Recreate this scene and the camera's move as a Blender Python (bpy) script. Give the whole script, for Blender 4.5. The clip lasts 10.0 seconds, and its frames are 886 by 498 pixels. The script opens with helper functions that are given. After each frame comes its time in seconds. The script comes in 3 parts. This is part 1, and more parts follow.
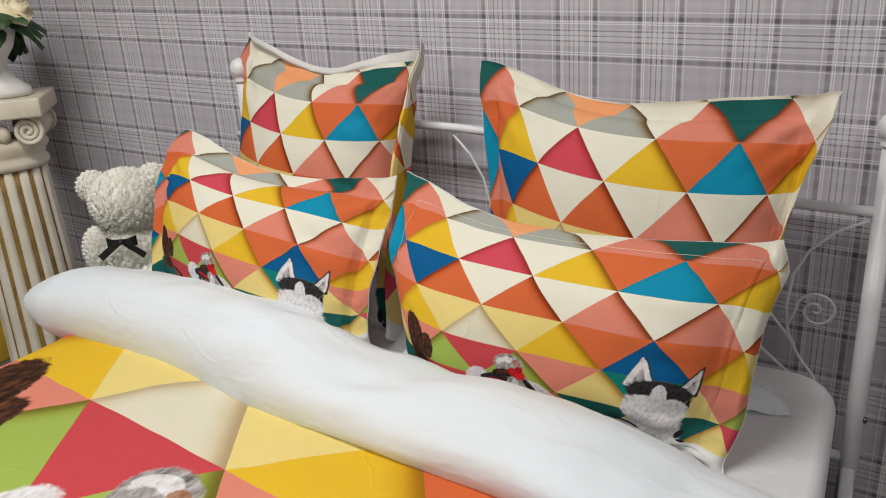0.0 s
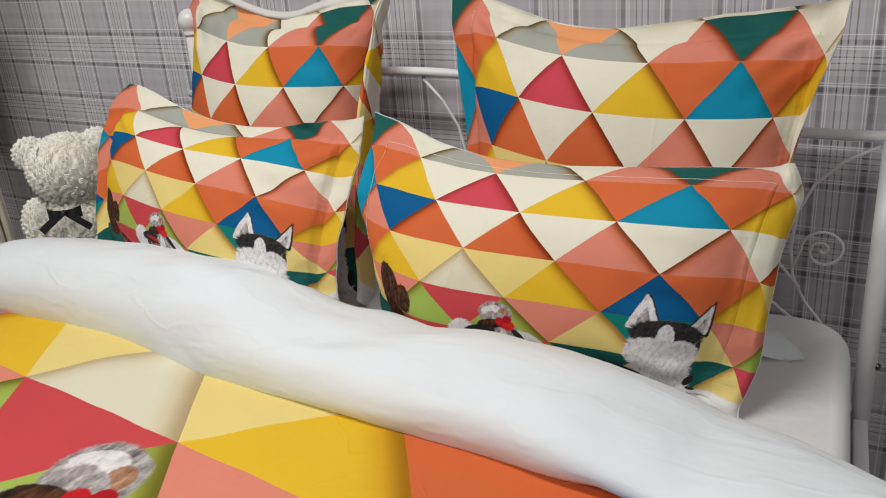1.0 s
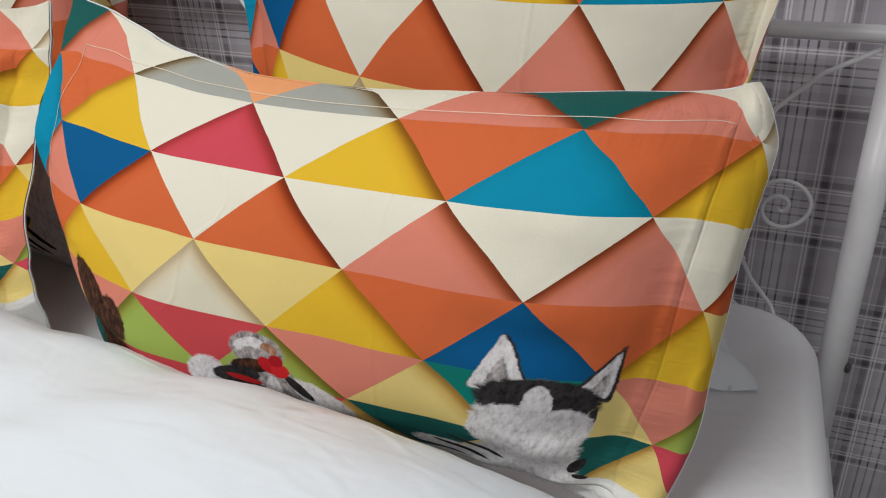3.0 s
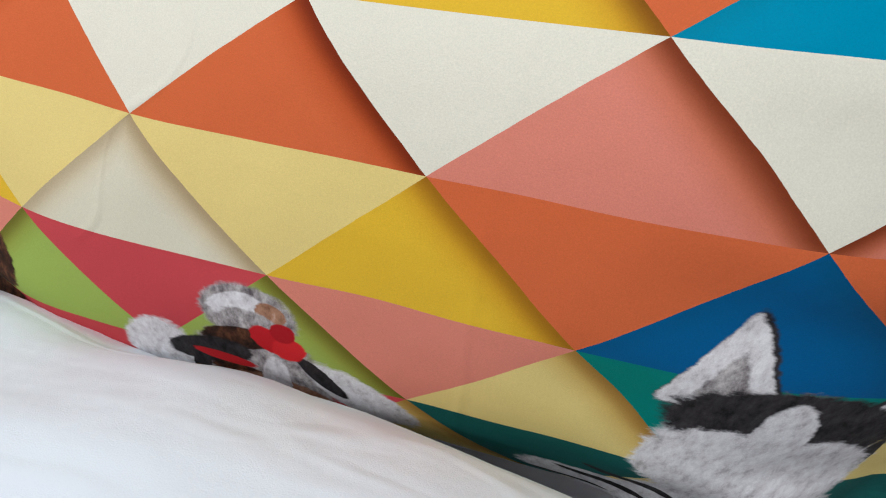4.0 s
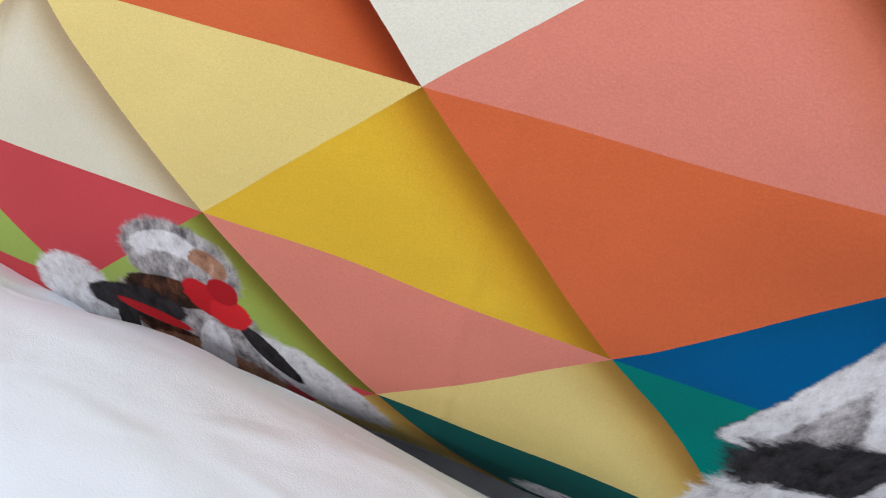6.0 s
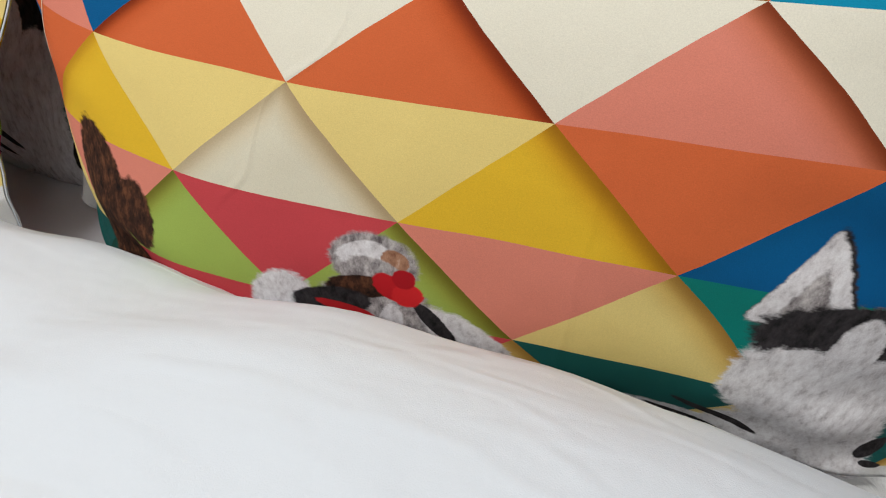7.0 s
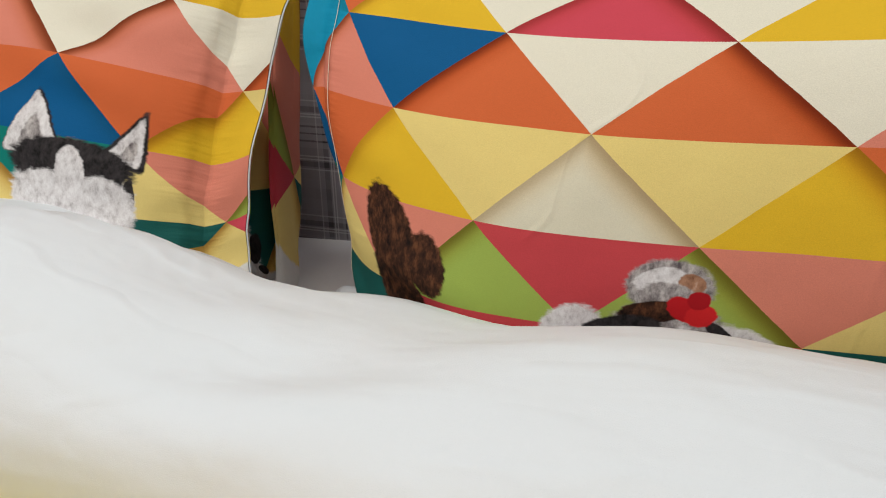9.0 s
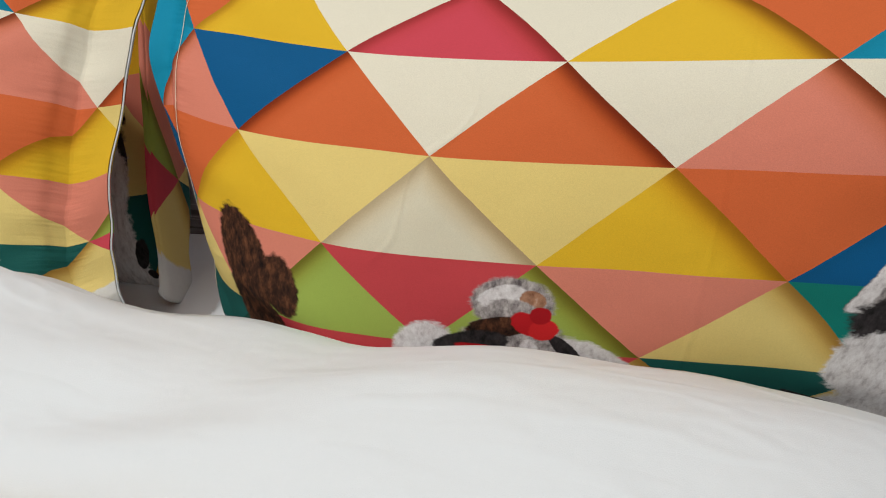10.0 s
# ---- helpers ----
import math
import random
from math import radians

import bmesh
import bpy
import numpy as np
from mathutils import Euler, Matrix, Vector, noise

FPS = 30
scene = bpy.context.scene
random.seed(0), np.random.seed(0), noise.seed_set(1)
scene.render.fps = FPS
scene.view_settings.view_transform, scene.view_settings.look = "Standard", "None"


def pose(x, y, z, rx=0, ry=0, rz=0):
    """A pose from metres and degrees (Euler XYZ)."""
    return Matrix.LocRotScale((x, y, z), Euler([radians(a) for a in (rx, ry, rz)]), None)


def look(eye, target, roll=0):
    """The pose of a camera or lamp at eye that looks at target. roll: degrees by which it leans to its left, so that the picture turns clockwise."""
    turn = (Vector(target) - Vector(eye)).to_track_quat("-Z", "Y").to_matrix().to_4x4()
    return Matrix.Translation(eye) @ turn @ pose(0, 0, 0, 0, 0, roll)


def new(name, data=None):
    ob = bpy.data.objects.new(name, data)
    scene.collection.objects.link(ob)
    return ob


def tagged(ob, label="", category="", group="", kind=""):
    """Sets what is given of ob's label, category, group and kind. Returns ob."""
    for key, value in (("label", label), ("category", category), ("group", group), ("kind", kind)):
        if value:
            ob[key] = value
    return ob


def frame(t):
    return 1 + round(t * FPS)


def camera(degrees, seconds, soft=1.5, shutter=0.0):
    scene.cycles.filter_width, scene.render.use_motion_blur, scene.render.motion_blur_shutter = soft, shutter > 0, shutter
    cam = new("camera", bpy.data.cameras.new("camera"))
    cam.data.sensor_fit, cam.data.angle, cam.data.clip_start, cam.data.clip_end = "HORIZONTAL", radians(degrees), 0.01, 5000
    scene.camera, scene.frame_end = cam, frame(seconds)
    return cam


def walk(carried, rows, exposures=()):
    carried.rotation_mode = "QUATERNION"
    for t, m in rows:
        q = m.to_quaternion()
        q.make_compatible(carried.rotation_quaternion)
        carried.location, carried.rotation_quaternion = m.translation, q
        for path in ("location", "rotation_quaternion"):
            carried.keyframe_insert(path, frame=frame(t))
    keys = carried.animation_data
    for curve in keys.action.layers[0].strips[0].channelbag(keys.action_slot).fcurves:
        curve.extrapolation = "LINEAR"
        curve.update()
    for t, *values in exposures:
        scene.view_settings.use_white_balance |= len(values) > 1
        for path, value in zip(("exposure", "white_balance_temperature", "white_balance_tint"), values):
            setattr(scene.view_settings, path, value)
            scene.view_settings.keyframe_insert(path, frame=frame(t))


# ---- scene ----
cam = camera(60.7, 10.0, soft=1.1)
METRES, EYE, TILT, LEAN, TURN = 1.7, 1.25, -19.7, 3.4, 29.4
ROWS = [
    (0.0, 0.0, 0.0, 0.0, -0.0, 0.0, 0.0),
    (0.5, -0.0124, 0.0439, -0.027, -1.13, 1.28, 1.6),
    (1.0, -0.0056, 0.077, -0.0517, -2.23, -0.14, 1.81),
    (1.5, 0.036, 0.1188, -0.061, -3.11, -0.82, 1.63),
    (2.0, 0.1056, 0.1826, -0.0378, -1.89, -1.62, -0.72),
    (3.5, 0.08, 0.4353, -0.0209, -11.54, -12.04, 3.4),
    (4.0, 0.077, 0.5113, -0.0371, -11.64, -15.1, 1.04),
    (4.5, 0.0973, 0.5406, -0.046, -10.22, -17.71, -0.87),
    (5.0, 0.1046, 0.5703, -0.051, -8.02, -19.28, -3.15),
    (5.5, 0.1072, 0.5887, -0.0593, -6.74, -19.53, -4.9),
    (6.0, 0.0914, 0.5599, -0.054, -8.65, -17.6, -3.91),
    (7.5, -0.0021, 0.4628, -0.073, -12.96, -4.88, 1.19),
    (8.0, -0.0404, 0.4631, -0.0774, -13.67, -0.74, 1.46),
    (8.5, -0.068, 0.468, -0.0887, -14.02, 0.72, 2.09),
    (9.0, -0.0861, 0.4752, -0.092, -14.69, 0.14, 2.99),
    (9.5, -0.0754, 0.4771, -0.0835, -16.07, -1.41, 4.05),
    (10.0, -0.0447, 0.4617, -0.0711, -17.9, -3.29, 5.04),
]
walk(cam, [(t, pose(0, 0, EYE, TILT, LEAN, TURN) @ pose(METRES * x, METRES * y, METRES * z, 90 + pitch, roll, yaw)) for t, x, y, z, yaw, pitch, roll in ROWS],
     [(0.0, -0.04, 6600, 10), (2.0, -0.1, 6600, 10), (3.5, -0.06, 6150, 10), (4.5, 0.02, 5850, 11), (5.5, 0.12, 5800, 12), (6.2, 0.04, 5850, 12), (7.5, -0.15, 6650, 10), (10.0, -0.18, 6700, 10)])


# ---------- light: daylight-white overhead lamps in a closed room, one an added fill ---
world = bpy.data.worlds.new("room_world")
scene.world = world
world.use_nodes = True
world.node_tree.nodes["Background"].inputs[0].default_value = (0.75, 0.78, 0.85, 1)
world.node_tree.nodes["Background"].inputs[1].default_value = 0.03


def area_lamp(name, place, target, size, watts, colour):
    data = bpy.data.lights.new(name, "AREA")
    data.shape, data.size, data.size_y, data.energy, data.color = "RECTANGLE", size[0], size[1], watts, colour
    lamp = new(name, data)
    lamp.matrix_world = look(place, target)
    return lamp


area_lamp("overhead_light", (-0.9, 0.2, 2.62), (-0.9, 0.2, 0), (1.2, 0.3), 35, (1.0, 0.99, 0.945))
area_lamp("overhead_light", (-1.7, -1.4, 2.62), (-1.7, -1.4, 0), (1.2, 0.3), 37, (1.0, 0.99, 0.945))
# unseen fill lamp, added to brighten the right-hand side
area_lamp("overhead_light", (0.9, -1.2, 2.62), (0.9, -1.2, 0), (1.2, 0.3), 26, (1.0, 0.99, 0.945))


# ---------- node helpers and materials ----------
def lin(r, g, b):
    f = lambda c: c / 12.92 if c <= 0.04045 else ((c + 0.055) / 1.055) ** 2.4
    return (f(r / 255), f(g / 255), f(b / 255), 1.0)


class Tree:
    def __init__(self, name, rough=0.8):
        self.mat = bpy.data.materials.new(name)
        self.mat.use_nodes = True
        self.t = self.mat.node_tree
        self.b = self.t.nodes["Principled BSDF"]
        self.b.inputs["Roughness"].default_value = rough

    def put(self, socket, value):
        if isinstance(value, bpy.types.NodeSocket):
            self.t.links.new(value, socket)
        else:
            socket.default_value = value

    def math(self, op, a, b=0.0, c=0.0):
        n = self.t.nodes.new("ShaderNodeMath")
        n.operation = op
        for s, v in zip(n.inputs, (a, b, c)):
            self.put(s, v)
        return n.outputs[0]

    def step(self, x, lo, hi):
        n = self.t.nodes.new("ShaderNodeMapRange")
        n.interpolation_type = "SMOOTHSTEP"
        for s, v in zip(n.inputs, (x, lo, hi, 0.0, 1.0)):
            self.put(s, v)
        return n.outputs[0]

    def mix(self, fac, a, b, kind="MIX"):
        n = self.t.nodes.new("ShaderNodeMix")
        n.data_type, n.blend_type = "RGBA", kind
        self.put(n.inputs[0], fac), self.put(n.inputs[6], a), self.put(n.inputs[7], b)
        return n.outputs[2]

    def ramp(self, fac, stops, mode="LINEAR"):
        n = self.t.nodes.new("ShaderNodeValToRGB")
        n.color_ramp.interpolation = mode
        e = n.color_ramp.elements
        while len(e) < len(stops):
            e.new(1.0)
        for el, (p, c) in zip(e, stops):
            el.position, el.color = p, c
        self.put(n.inputs[0], fac)
        return n.outputs[0]

    def coords(self, kind="Object"):
        return self.t.nodes.new("ShaderNodeTexCoord").outputs[kind]

    def split(self, v):
        n = self.t.nodes.new("ShaderNodeSeparateXYZ")
        self.put(n.inputs[0], v)
        return n.outputs

    def noise(self, vector, scale, detail=3.0, rough=0.55):
        n = self.t.nodes.new("ShaderNodeTexNoise")
        self.put(n.inputs["Vector"], vector)
        n.inputs["Scale"].default_value, n.inputs["Detail"].default_value, n.inputs["Roughness"].default_value = scale, detail, rough
        return n.outputs["Fac"]

    def bump(self, height, strength, distance, normal=None):
        n = self.t.nodes.new("ShaderNodeBump")
        n.inputs["Strength"].default_value, n.inputs["Distance"].default_value = strength, distance
        self.put(n.inputs["Height"], height)
        if normal:
            self.put(n.inputs["Normal"], normal)
        return n.outputs[0]

    def colour(self, c):
        self.put(self.b.inputs["Base Color"], c)
        return self

    def normal(self, n):
        self.put(self.b.inputs["Normal"], n)
        return self


def weave(tree, place):
    """Soft creases, faint puckers and fine thread grain."""
    n = tree.bump(tree.noise(place, 6.0, 4.0), 0.3, 0.02)
    n = tree.bump(tree.noise(place, 34.0, 3.0), 0.16, 0.004, n)
    return tree.bump(tree.noise(place, 1400.0, 2.0), 0.3, 0.0005, n)


CREAM, IVORY, ORANGE, SALMON = lin(238, 234, 217), lin(228, 222, 199), lin(217, 107, 61), lin(226, 138, 118)
YELLOW, PALE, CRIMSON, RED = lin(234, 190, 48), lin(238, 215, 136), lin(212, 76, 92), lin(206, 74, 80)
CYAN, BLUE, DEEP, TEAL = lin(4, 144, 182), lin(0, 92, 148), lin(26, 92, 88), lin(8, 128, 118)
LIME, GREY, PEACH, WHITE = lin(164, 186, 88), lin(172, 174, 166), lin(244, 168, 116), lin(236, 236, 234)
# printed shade inside the slanting sides of the upright triangles, from the first triangle on
RIGHT_SHADE = [0.5, 0.2, 0.0, 0.0, 0.0, 0.65, 0.95, 0.9, 0.95, 0.2, 0.0, 0.0, 0.0, 0.5, 0.7]
LEFT_SHADE = [0.0, 0.3, 0.85, 0.5, 0.9, 0.5, 0.0, 0.0, 0.0, 0.1, 0.95, 0.85, 0.7, 0.4, 0.0]
FIRST = -5  # index of the first triangle of each band
BANDS = [
    [DEEP, DEEP, DEEP, CREAM, CREAM, CREAM, CREAM, CREAM, CREAM, CREAM, DEEP, CREAM, CREAM, CREAM, CREAM],
    [CYAN, DEEP, SALMON, CREAM, GREY, PEACH, GREY, CREAM, SALMON, DEEP, SALMON, CREAM, CREAM, GREY, GREY],
    [CYAN, CYAN, ORANGE, YELLOW, CREAM, CRIMSON, CREAM, YELLOW, ORANGE, CYAN, ORANGE, YELLOW, CREAM, CREAM, CREAM],
    [BLUE, CYAN, SALMON, BLUE, ORANGE, CREAM, ORANGE, CREAM, SALMON, CREAM, SALMON, CREAM, ORANGE, PALE, PALE],
    [BLUE, BLUE, ORANGE, YELLOW, PALE, IVORY, PALE, YELLOW, ORANGE, BLUE, ORANGE, YELLOW, PALE, PALE, PALE],
    [TEAL, TEAL, PALE, SALMON, LIME, RED, LIME, SALMON, PALE, TEAL, PALE, SALMON, LIME, CRIMSON, CRIMSON],
    [DEEP, DEEP, DEEP, DEEP, RED, LIME, RED, PALE, DEEP, PALE, DEEP, PALE, CRIMSON, PALE, PALE],
]


def print_material(name, case):
    """Cotton printed with a lattice of triangles; UV carries the lattice coordinates (columns, rows), a second map the way in from a pillowcase's edges."""
    t = Tree(name, 0.76)
    place = t.coords("Object")
    uv = t.coords("UV")
    u, v, _ = t.split(uv)
    u = t.math("ADD", u, t.math("MULTIPLY", t.math("SUBTRACT", t.noise(uv, 3.0), 0.5), 0.012))
    e = t.math("SUBTRACT", u, t.math("MULTIPLY", v, 0.5))
    g = t.math("ADD", u, t.math("MULTIPLY", v, 0.5))
    i, j, r = t.math("FLOOR", e), t.math("FLOOR", g), t.math("FLOOR", v)
    n = t.math("ADD", i, j)
    pick = t.math("DIVIDE", t.math("ADD", n, 0.5 - FIRST), 15.0)
    colour = None
    for k, band in enumerate(BANDS):
        c = t.ramp(pick, [(q / 15.0, col) for q, col in enumerate(band)], "CONSTANT")
        colour = c if colour is None else t.mix(t.math("GREATER_THAN", r, k - 3.5), colour, c)
    # printed drop shadows along the slanting sides of the upright triangles
    up = t.math("FLOORED_MODULO", t.math("ADD", n, r), 2.0)
    ef, gf = t.math("SUBTRACT", e, i), t.math("SUBTRACT", g, j)
    grey = lambda k: (k, k, k, 1)
    right = t.ramp(pick, [(q / 15.0, grey(k)) for q, k in enumerate(RIGHT_SHADE)], "CONSTANT")
    left = t.ramp(pick, [(q / 15.0, grey(k)) for q, k in enumerate(LEFT_SHADE)], "CONSTANT")
    faint = t.math("SUBTRACT", 1.0, t.math("MULTIPLY", t.step(v, 0.95, 1.05), 0.3))
    wide = t.math("MAXIMUM", t.math("MULTIPLY", t.step(ef, 0.76, 0.99), right), t.math("MULTIPLY", t.step(gf, 0.2, 0.0), left))
    core = t.math("MULTIPLY", faint, t.math("MAXIMUM", t.math("MULTIPLY", t.step(ef, 0.88, 1.0), right), t.math("MULTIPLY", t.step(gf, 0.1, 0.0), left)))
    colour = t.mix(t.math("MULTIPLY", wide, up), colour, t.mix(1.0, colour, (0.76, 0.58, 0.34, 1), "MULTIPLY"))
    colour = t.mix(t.math("MULTIPLY", core, up), colour, t.mix(1.0, colour, (0.34, 0.22, 0.11, 1), "MULTIPLY"))
    # patches of the print: plain rounded shapes in fur colours
    ragged = t.math("MULTIPLY", t.math("SUBTRACT", t.noise(uv, 16.0, 5.0, 0.65), 0.5), 0.4)

    def wedge(base, corners, col):
        """A three-cornered patch with slightly rough sides."""
        mu, mv = sum(c[0] for c in corners) / 3, sum(c[1] for c in corners) / 6
        inside = None
        for (au, av), (bu, bv) in zip(corners, corners[1:] + corners[:1]):
            nu, nv = (bv - av) / 2, au - bu
            size = math.hypot(nu, nv) * (1 if (mu - au) * nu + (mv - av / 2) * nv > 0 else -1)
            nu, nv = nu / size, nv / size
            side = t.math("ADD", t.math("MULTIPLY", u, nu), t.math("MULTIPLY_ADD", v, nv / 2, -au * nu - av * nv / 2))
            inside = side if inside is None else t.math("SMOOTH_MIN", inside, side, 0.075)
        return t.mix(t.step(t.math("ADD", inside, t.math("MULTIPLY", ragged, 0.08)), -0.006, 0.008), base, col)

    def patch(base, cu, cv, ru, rv, turn, col, soft=0.08):
        c, s = math.cos(radians(turn)), math.sin(radians(turn))
        du, dv = t.math("SUBTRACT", u, cu), t.math("MULTIPLY", t.math("SUBTRACT", v, cv), 0.5)
        a = t.math("DIVIDE", t.math("ADD", t.math("MULTIPLY", du, c), t.math("MULTIPLY", dv, s)), ru)
        b = t.math("DIVIDE", t.math("SUBTRACT", t.math("MULTIPLY", dv, c), t.math("MULTIPLY", du, s)), rv)
        d = t.math("ADD", t.math("SQRT", t.math("ADD", t.math("MULTIPLY", a, a), t.math("MULTIPLY", b, b))), ragged)
        return t.mix(t.step(d, 1.0 + soft, 1.0 - soft), base, col)

    streak = t.t.nodes.new("ShaderNodeMapping")
    t.put(streak.inputs[0], uv)
    streak.inputs["Rotation"].default_value, streak.inputs["Scale"].default_value = (0, 0, 0.5), (2.0, 0.55, 1)
    fur = t.noise(streak.outputs[0], 12.0, 6.0, 0.7)
    pale_fur = t.ramp(fur, [(0.3, lin(176, 170, 172)), (0.46, lin(222, 218, 220)), (0.62, lin(243, 241, 243))])
    dark_fur = t.ramp(fur, [(0.35, lin(24, 22, 24)), (0.65, lin(64, 60, 62))])
    grey_fur = t.ramp(fur, [(0.32, lin(92, 84, 88)), (0.47, lin(156, 150, 150)), (0.64, lin(206, 200, 199))])
    brown_fur = t.ramp(fur, [(0.34, lin(24, 15, 12)), (0.5, lin(66, 40, 28)), (0.66, lin(112, 70, 46))])
    tan_fur = t.ramp(fur, [(0.3, lin(120, 78, 58)), (0.6, lin(186, 140, 112)), (0.75, lin(216, 190, 176))])
    for corners, tone in WEDGES:
        colour = wedge(colour, corners, pale_fur if tone == "pale" else dark_fur if tone == "dark" else grey_fur)
    for args in PATCHES:
        col = {"pale": pale_fur, "dark": dark_fur, "grey": grey_fur, "brown": brown_fur, "tan": tan_fur}.get(args[5])
        colour = patch(colour, *args[:5], col if col else args[5])
    below = t.step(t.math("ADD", v, t.math("MULTIPLY", ragged, 0.3)), 3.86, 3.9)
    colour = t.mix(below, colour, t.mix(t.math("MULTIPLY", fur, 0.3), WHITE, lin(190, 188, 190)))
    for args in LOW_PATCHES:
        col = {"pale": pale_fur, "dark": dark_fur, "grey": grey_fur, "brown": brown_fur, "tan": tan_fur}.get(args[5])
        colour = patch(colour, *args[:5], col if col else args[5])
    grain = t.noise(place, 1500.0, 2.0, 0.8)
    worn = t.math("ADD", t.math("MULTIPLY", t.noise(place, 5.0, 4.0), 0.16), t.math("MULTIPLY", grain, 0.45))
    tint = t.ramp(worn, [(0.1, (0.74, 0.74, 0.74, 1)), (0.5, (1.0, 1.0, 1.0, 1))])
    colour = t.mix(1.0, colour, tint, "MULTIPLY")
    # faint pressed creases from the packing folds
    def crease(axis, at, width):
        d = t.math("ABSOLUTE", t.math("SUBTRACT", t.math("ADD", axis, t.math("MULTIPLY", t.noise(uv, 2.0), 0.06)), at))
        return t.step(d, width, 0.0)
    folds = t.math("ADD", t.math("ADD", crease(u, 3.28, 0.05), crease(u, 1.72, 0.03)), t.math("ADD", crease(v, -0.93, 0.09), crease(v, 4.1, 0.08)))
    ridge = t.math("ABSOLUTE", t.math("SUBTRACT", t.noise(place, 5.0, 2.0, 0.5), 0.5))
    sparse = t.step(t.noise(place, 11.0, 1.0), 0.52, 0.66)
    normal = t.bump(t.math("MULTIPLY", t.step(ridge, 0.014, 0.0), sparse), 0.35, 0.0015, weave(t, place))
    normal = t.bump(folds, 0.3, 0.0012, normal)
    if case:
        m = t.t.nodes.new("ShaderNodeUVMap")
        m.uv_map = "edges"
        dx, dy, _ = t.split(m.outputs[0])
        inset = t.math("MINIMUM", dx, dy)
        off = t.math("ABSOLUTE", t.math("SUBTRACT", inset, FLANGE))
        groove = t.step(off, 0.0, 0.0022)
        # gathers that run away from the seam, across it
        upright = t.math("LESS_THAN", dx, dy)
        spread = t.t.nodes.new("ShaderNodeCombineXYZ")
        t.put(spread.inputs[0], t.math("MULTIPLY", dx, t.math("SUBTRACT", 50.0, t.math("MULTIPLY", upright, 42.0))))
        t.put(spread.inputs[1], t.math("MULTIPLY", dy, t.math("MULTIPLY_ADD", upright, 42.0, 8.0)))
        gather = t.math("MULTIPLY", t.noise(spread.outputs[0], 1.0, 3.0, 0.6), t.step(off, 0.045, 0.0))
        normal = t.bump(gather, 0.45, 0.007, normal)
        normal = t.bump(t.step(inset, FLANGE - 0.004, FLANGE + 0.008), 0.5, 0.0025, normal)
        normal = t.bump(groove, 0.35, 0.0012, normal)
    t.colour(colour).normal(normal)
    t.b.inputs["Specular IOR Level"].default_value = 0.15
    return t.mat


# column, row, half width, half height (in columns), turn, tone
PATCHES = [
    (2.66, 2.76, 0.36, 0.36, 0, "pale"), (2.72, 3.4, 0.3, 0.4, 0, "pale"), (2.66, 2.36, 0.37, 0.18, 0, "dark"), (2.99, 2.72, 0.035, 0.14, 8, "dark"),
    (2.66, 2.46, 0.09, 0.18, 0, "pale"), (2.5, 2.86, 0.22, 0.2, -20, "pale"), (2.83, 2.86, 0.2, 0.2, 20, "pale"),
    (0.93, 3.1, 0.3, 0.26, 0, "grey"), (0.91, 2.44, 0.19, 0.15, 0, "grey"), (0.86, 2.36, 0.11, 0.06, -20, "pale"), (1.0, 2.38, 0.06, 0.05, 30, "tan"), (0.94, 2.58, 0.15, 0.09, 20, "grey"), (0.86, 2.72, 0.16, 0.06, -10, "brown"), (0.5, 3.1, 0.16, 0.19, 20, "pale"), (1.33, 3.15, 0.25, 0.11, 38, "pale"), 
    (0.72, 2.96, 0.19, 0.08, -14, "dark"), (1.18, 2.98, 0.14, 0.04, 50, "dark"), (0.66, 3.2, 0.04, 0.14, 10, "dark"), (0.86, 3.2, 0.16, 0.06, 10, "brown"), (0.95, 3.42, 0.27, 0.14, 0, "tan"), (0.98, 3.2, 0.06, 0.18, 8, "pale"),
    (0.78, 3.02, 0.13, 0.03, 6, lin(190, 34, 40)), (0.98, 2.66, 0.08, 0.06, 40, lin(196, 30, 38)), (1.06, 2.72, 0.07, 0.06, -30, lin(216, 40, 44)), (1.04, 2.55, 0.05, 0.05, 0, lin(176, 24, 34)),
    (-0.52, 2.4, 0.17, 0.29, -20, "brown"), (-0.27, 2.62, 0.12, 0.18, -10, "brown"), (-0.48, 2.98, 0.16, 0.27, -20, "brown"), (-0.12, 3.5, 0.2, 0.045, 24, "brown"),
]
# three corners (column, row) and tone
WEDGES = [
    ([(2.42, 1.38), (2.23, 2.3), (2.63, 2.24)], "dark"), ([(2.41, 1.42), (2.235, 2.3), (2.615, 2.24)], "pale"), ([(2.42, 1.7), (2.34, 2.2), (2.52, 2.16)], "grey"),
    ([(3.08, 1.44), (2.82, 2.16), (3.08, 2.38)], "dark"),
    ([(3.065, 1.53), (2.86, 2.14), (3.05, 2.3)], "pale"),
    ([(3.04, 1.74), (2.93, 2.14), (3.02, 2.22)], "grey"),
]
LOW_PATCHES = [
    (2.64, 3.85, 0.4, 0.34, 0, "pale"), (2.2, 3.72, 0.3, 0.1, 14, "pale"), (2.34, 3.5, 0.2, 0.025, 26, "dark"), (2.24, 3.68, 0.2, 0.022, 22, "dark"), (2.1, 3.82, 0.16, 0.018, 16, "dark"), (3.02, 3.6, 0.05, 0.1, 30, "dark"), (3.06, 3.85, 0.06, 0.03, 10, "dark"),
    (0.35, 3.72, 0.3, 0.06, 6, "pale"), (1.3, 3.78, 0.4, 0.05, 6, "pale"), (1.02, 3.76, 0.11, 0.022, 4, lin(190, 34, 44)),
]
FLANGE = 0.05  # width of a pillowcase's flat border
PRINT = print_material("printed_cotton", False)
CASE = print_material("printed_cotton_case", True)


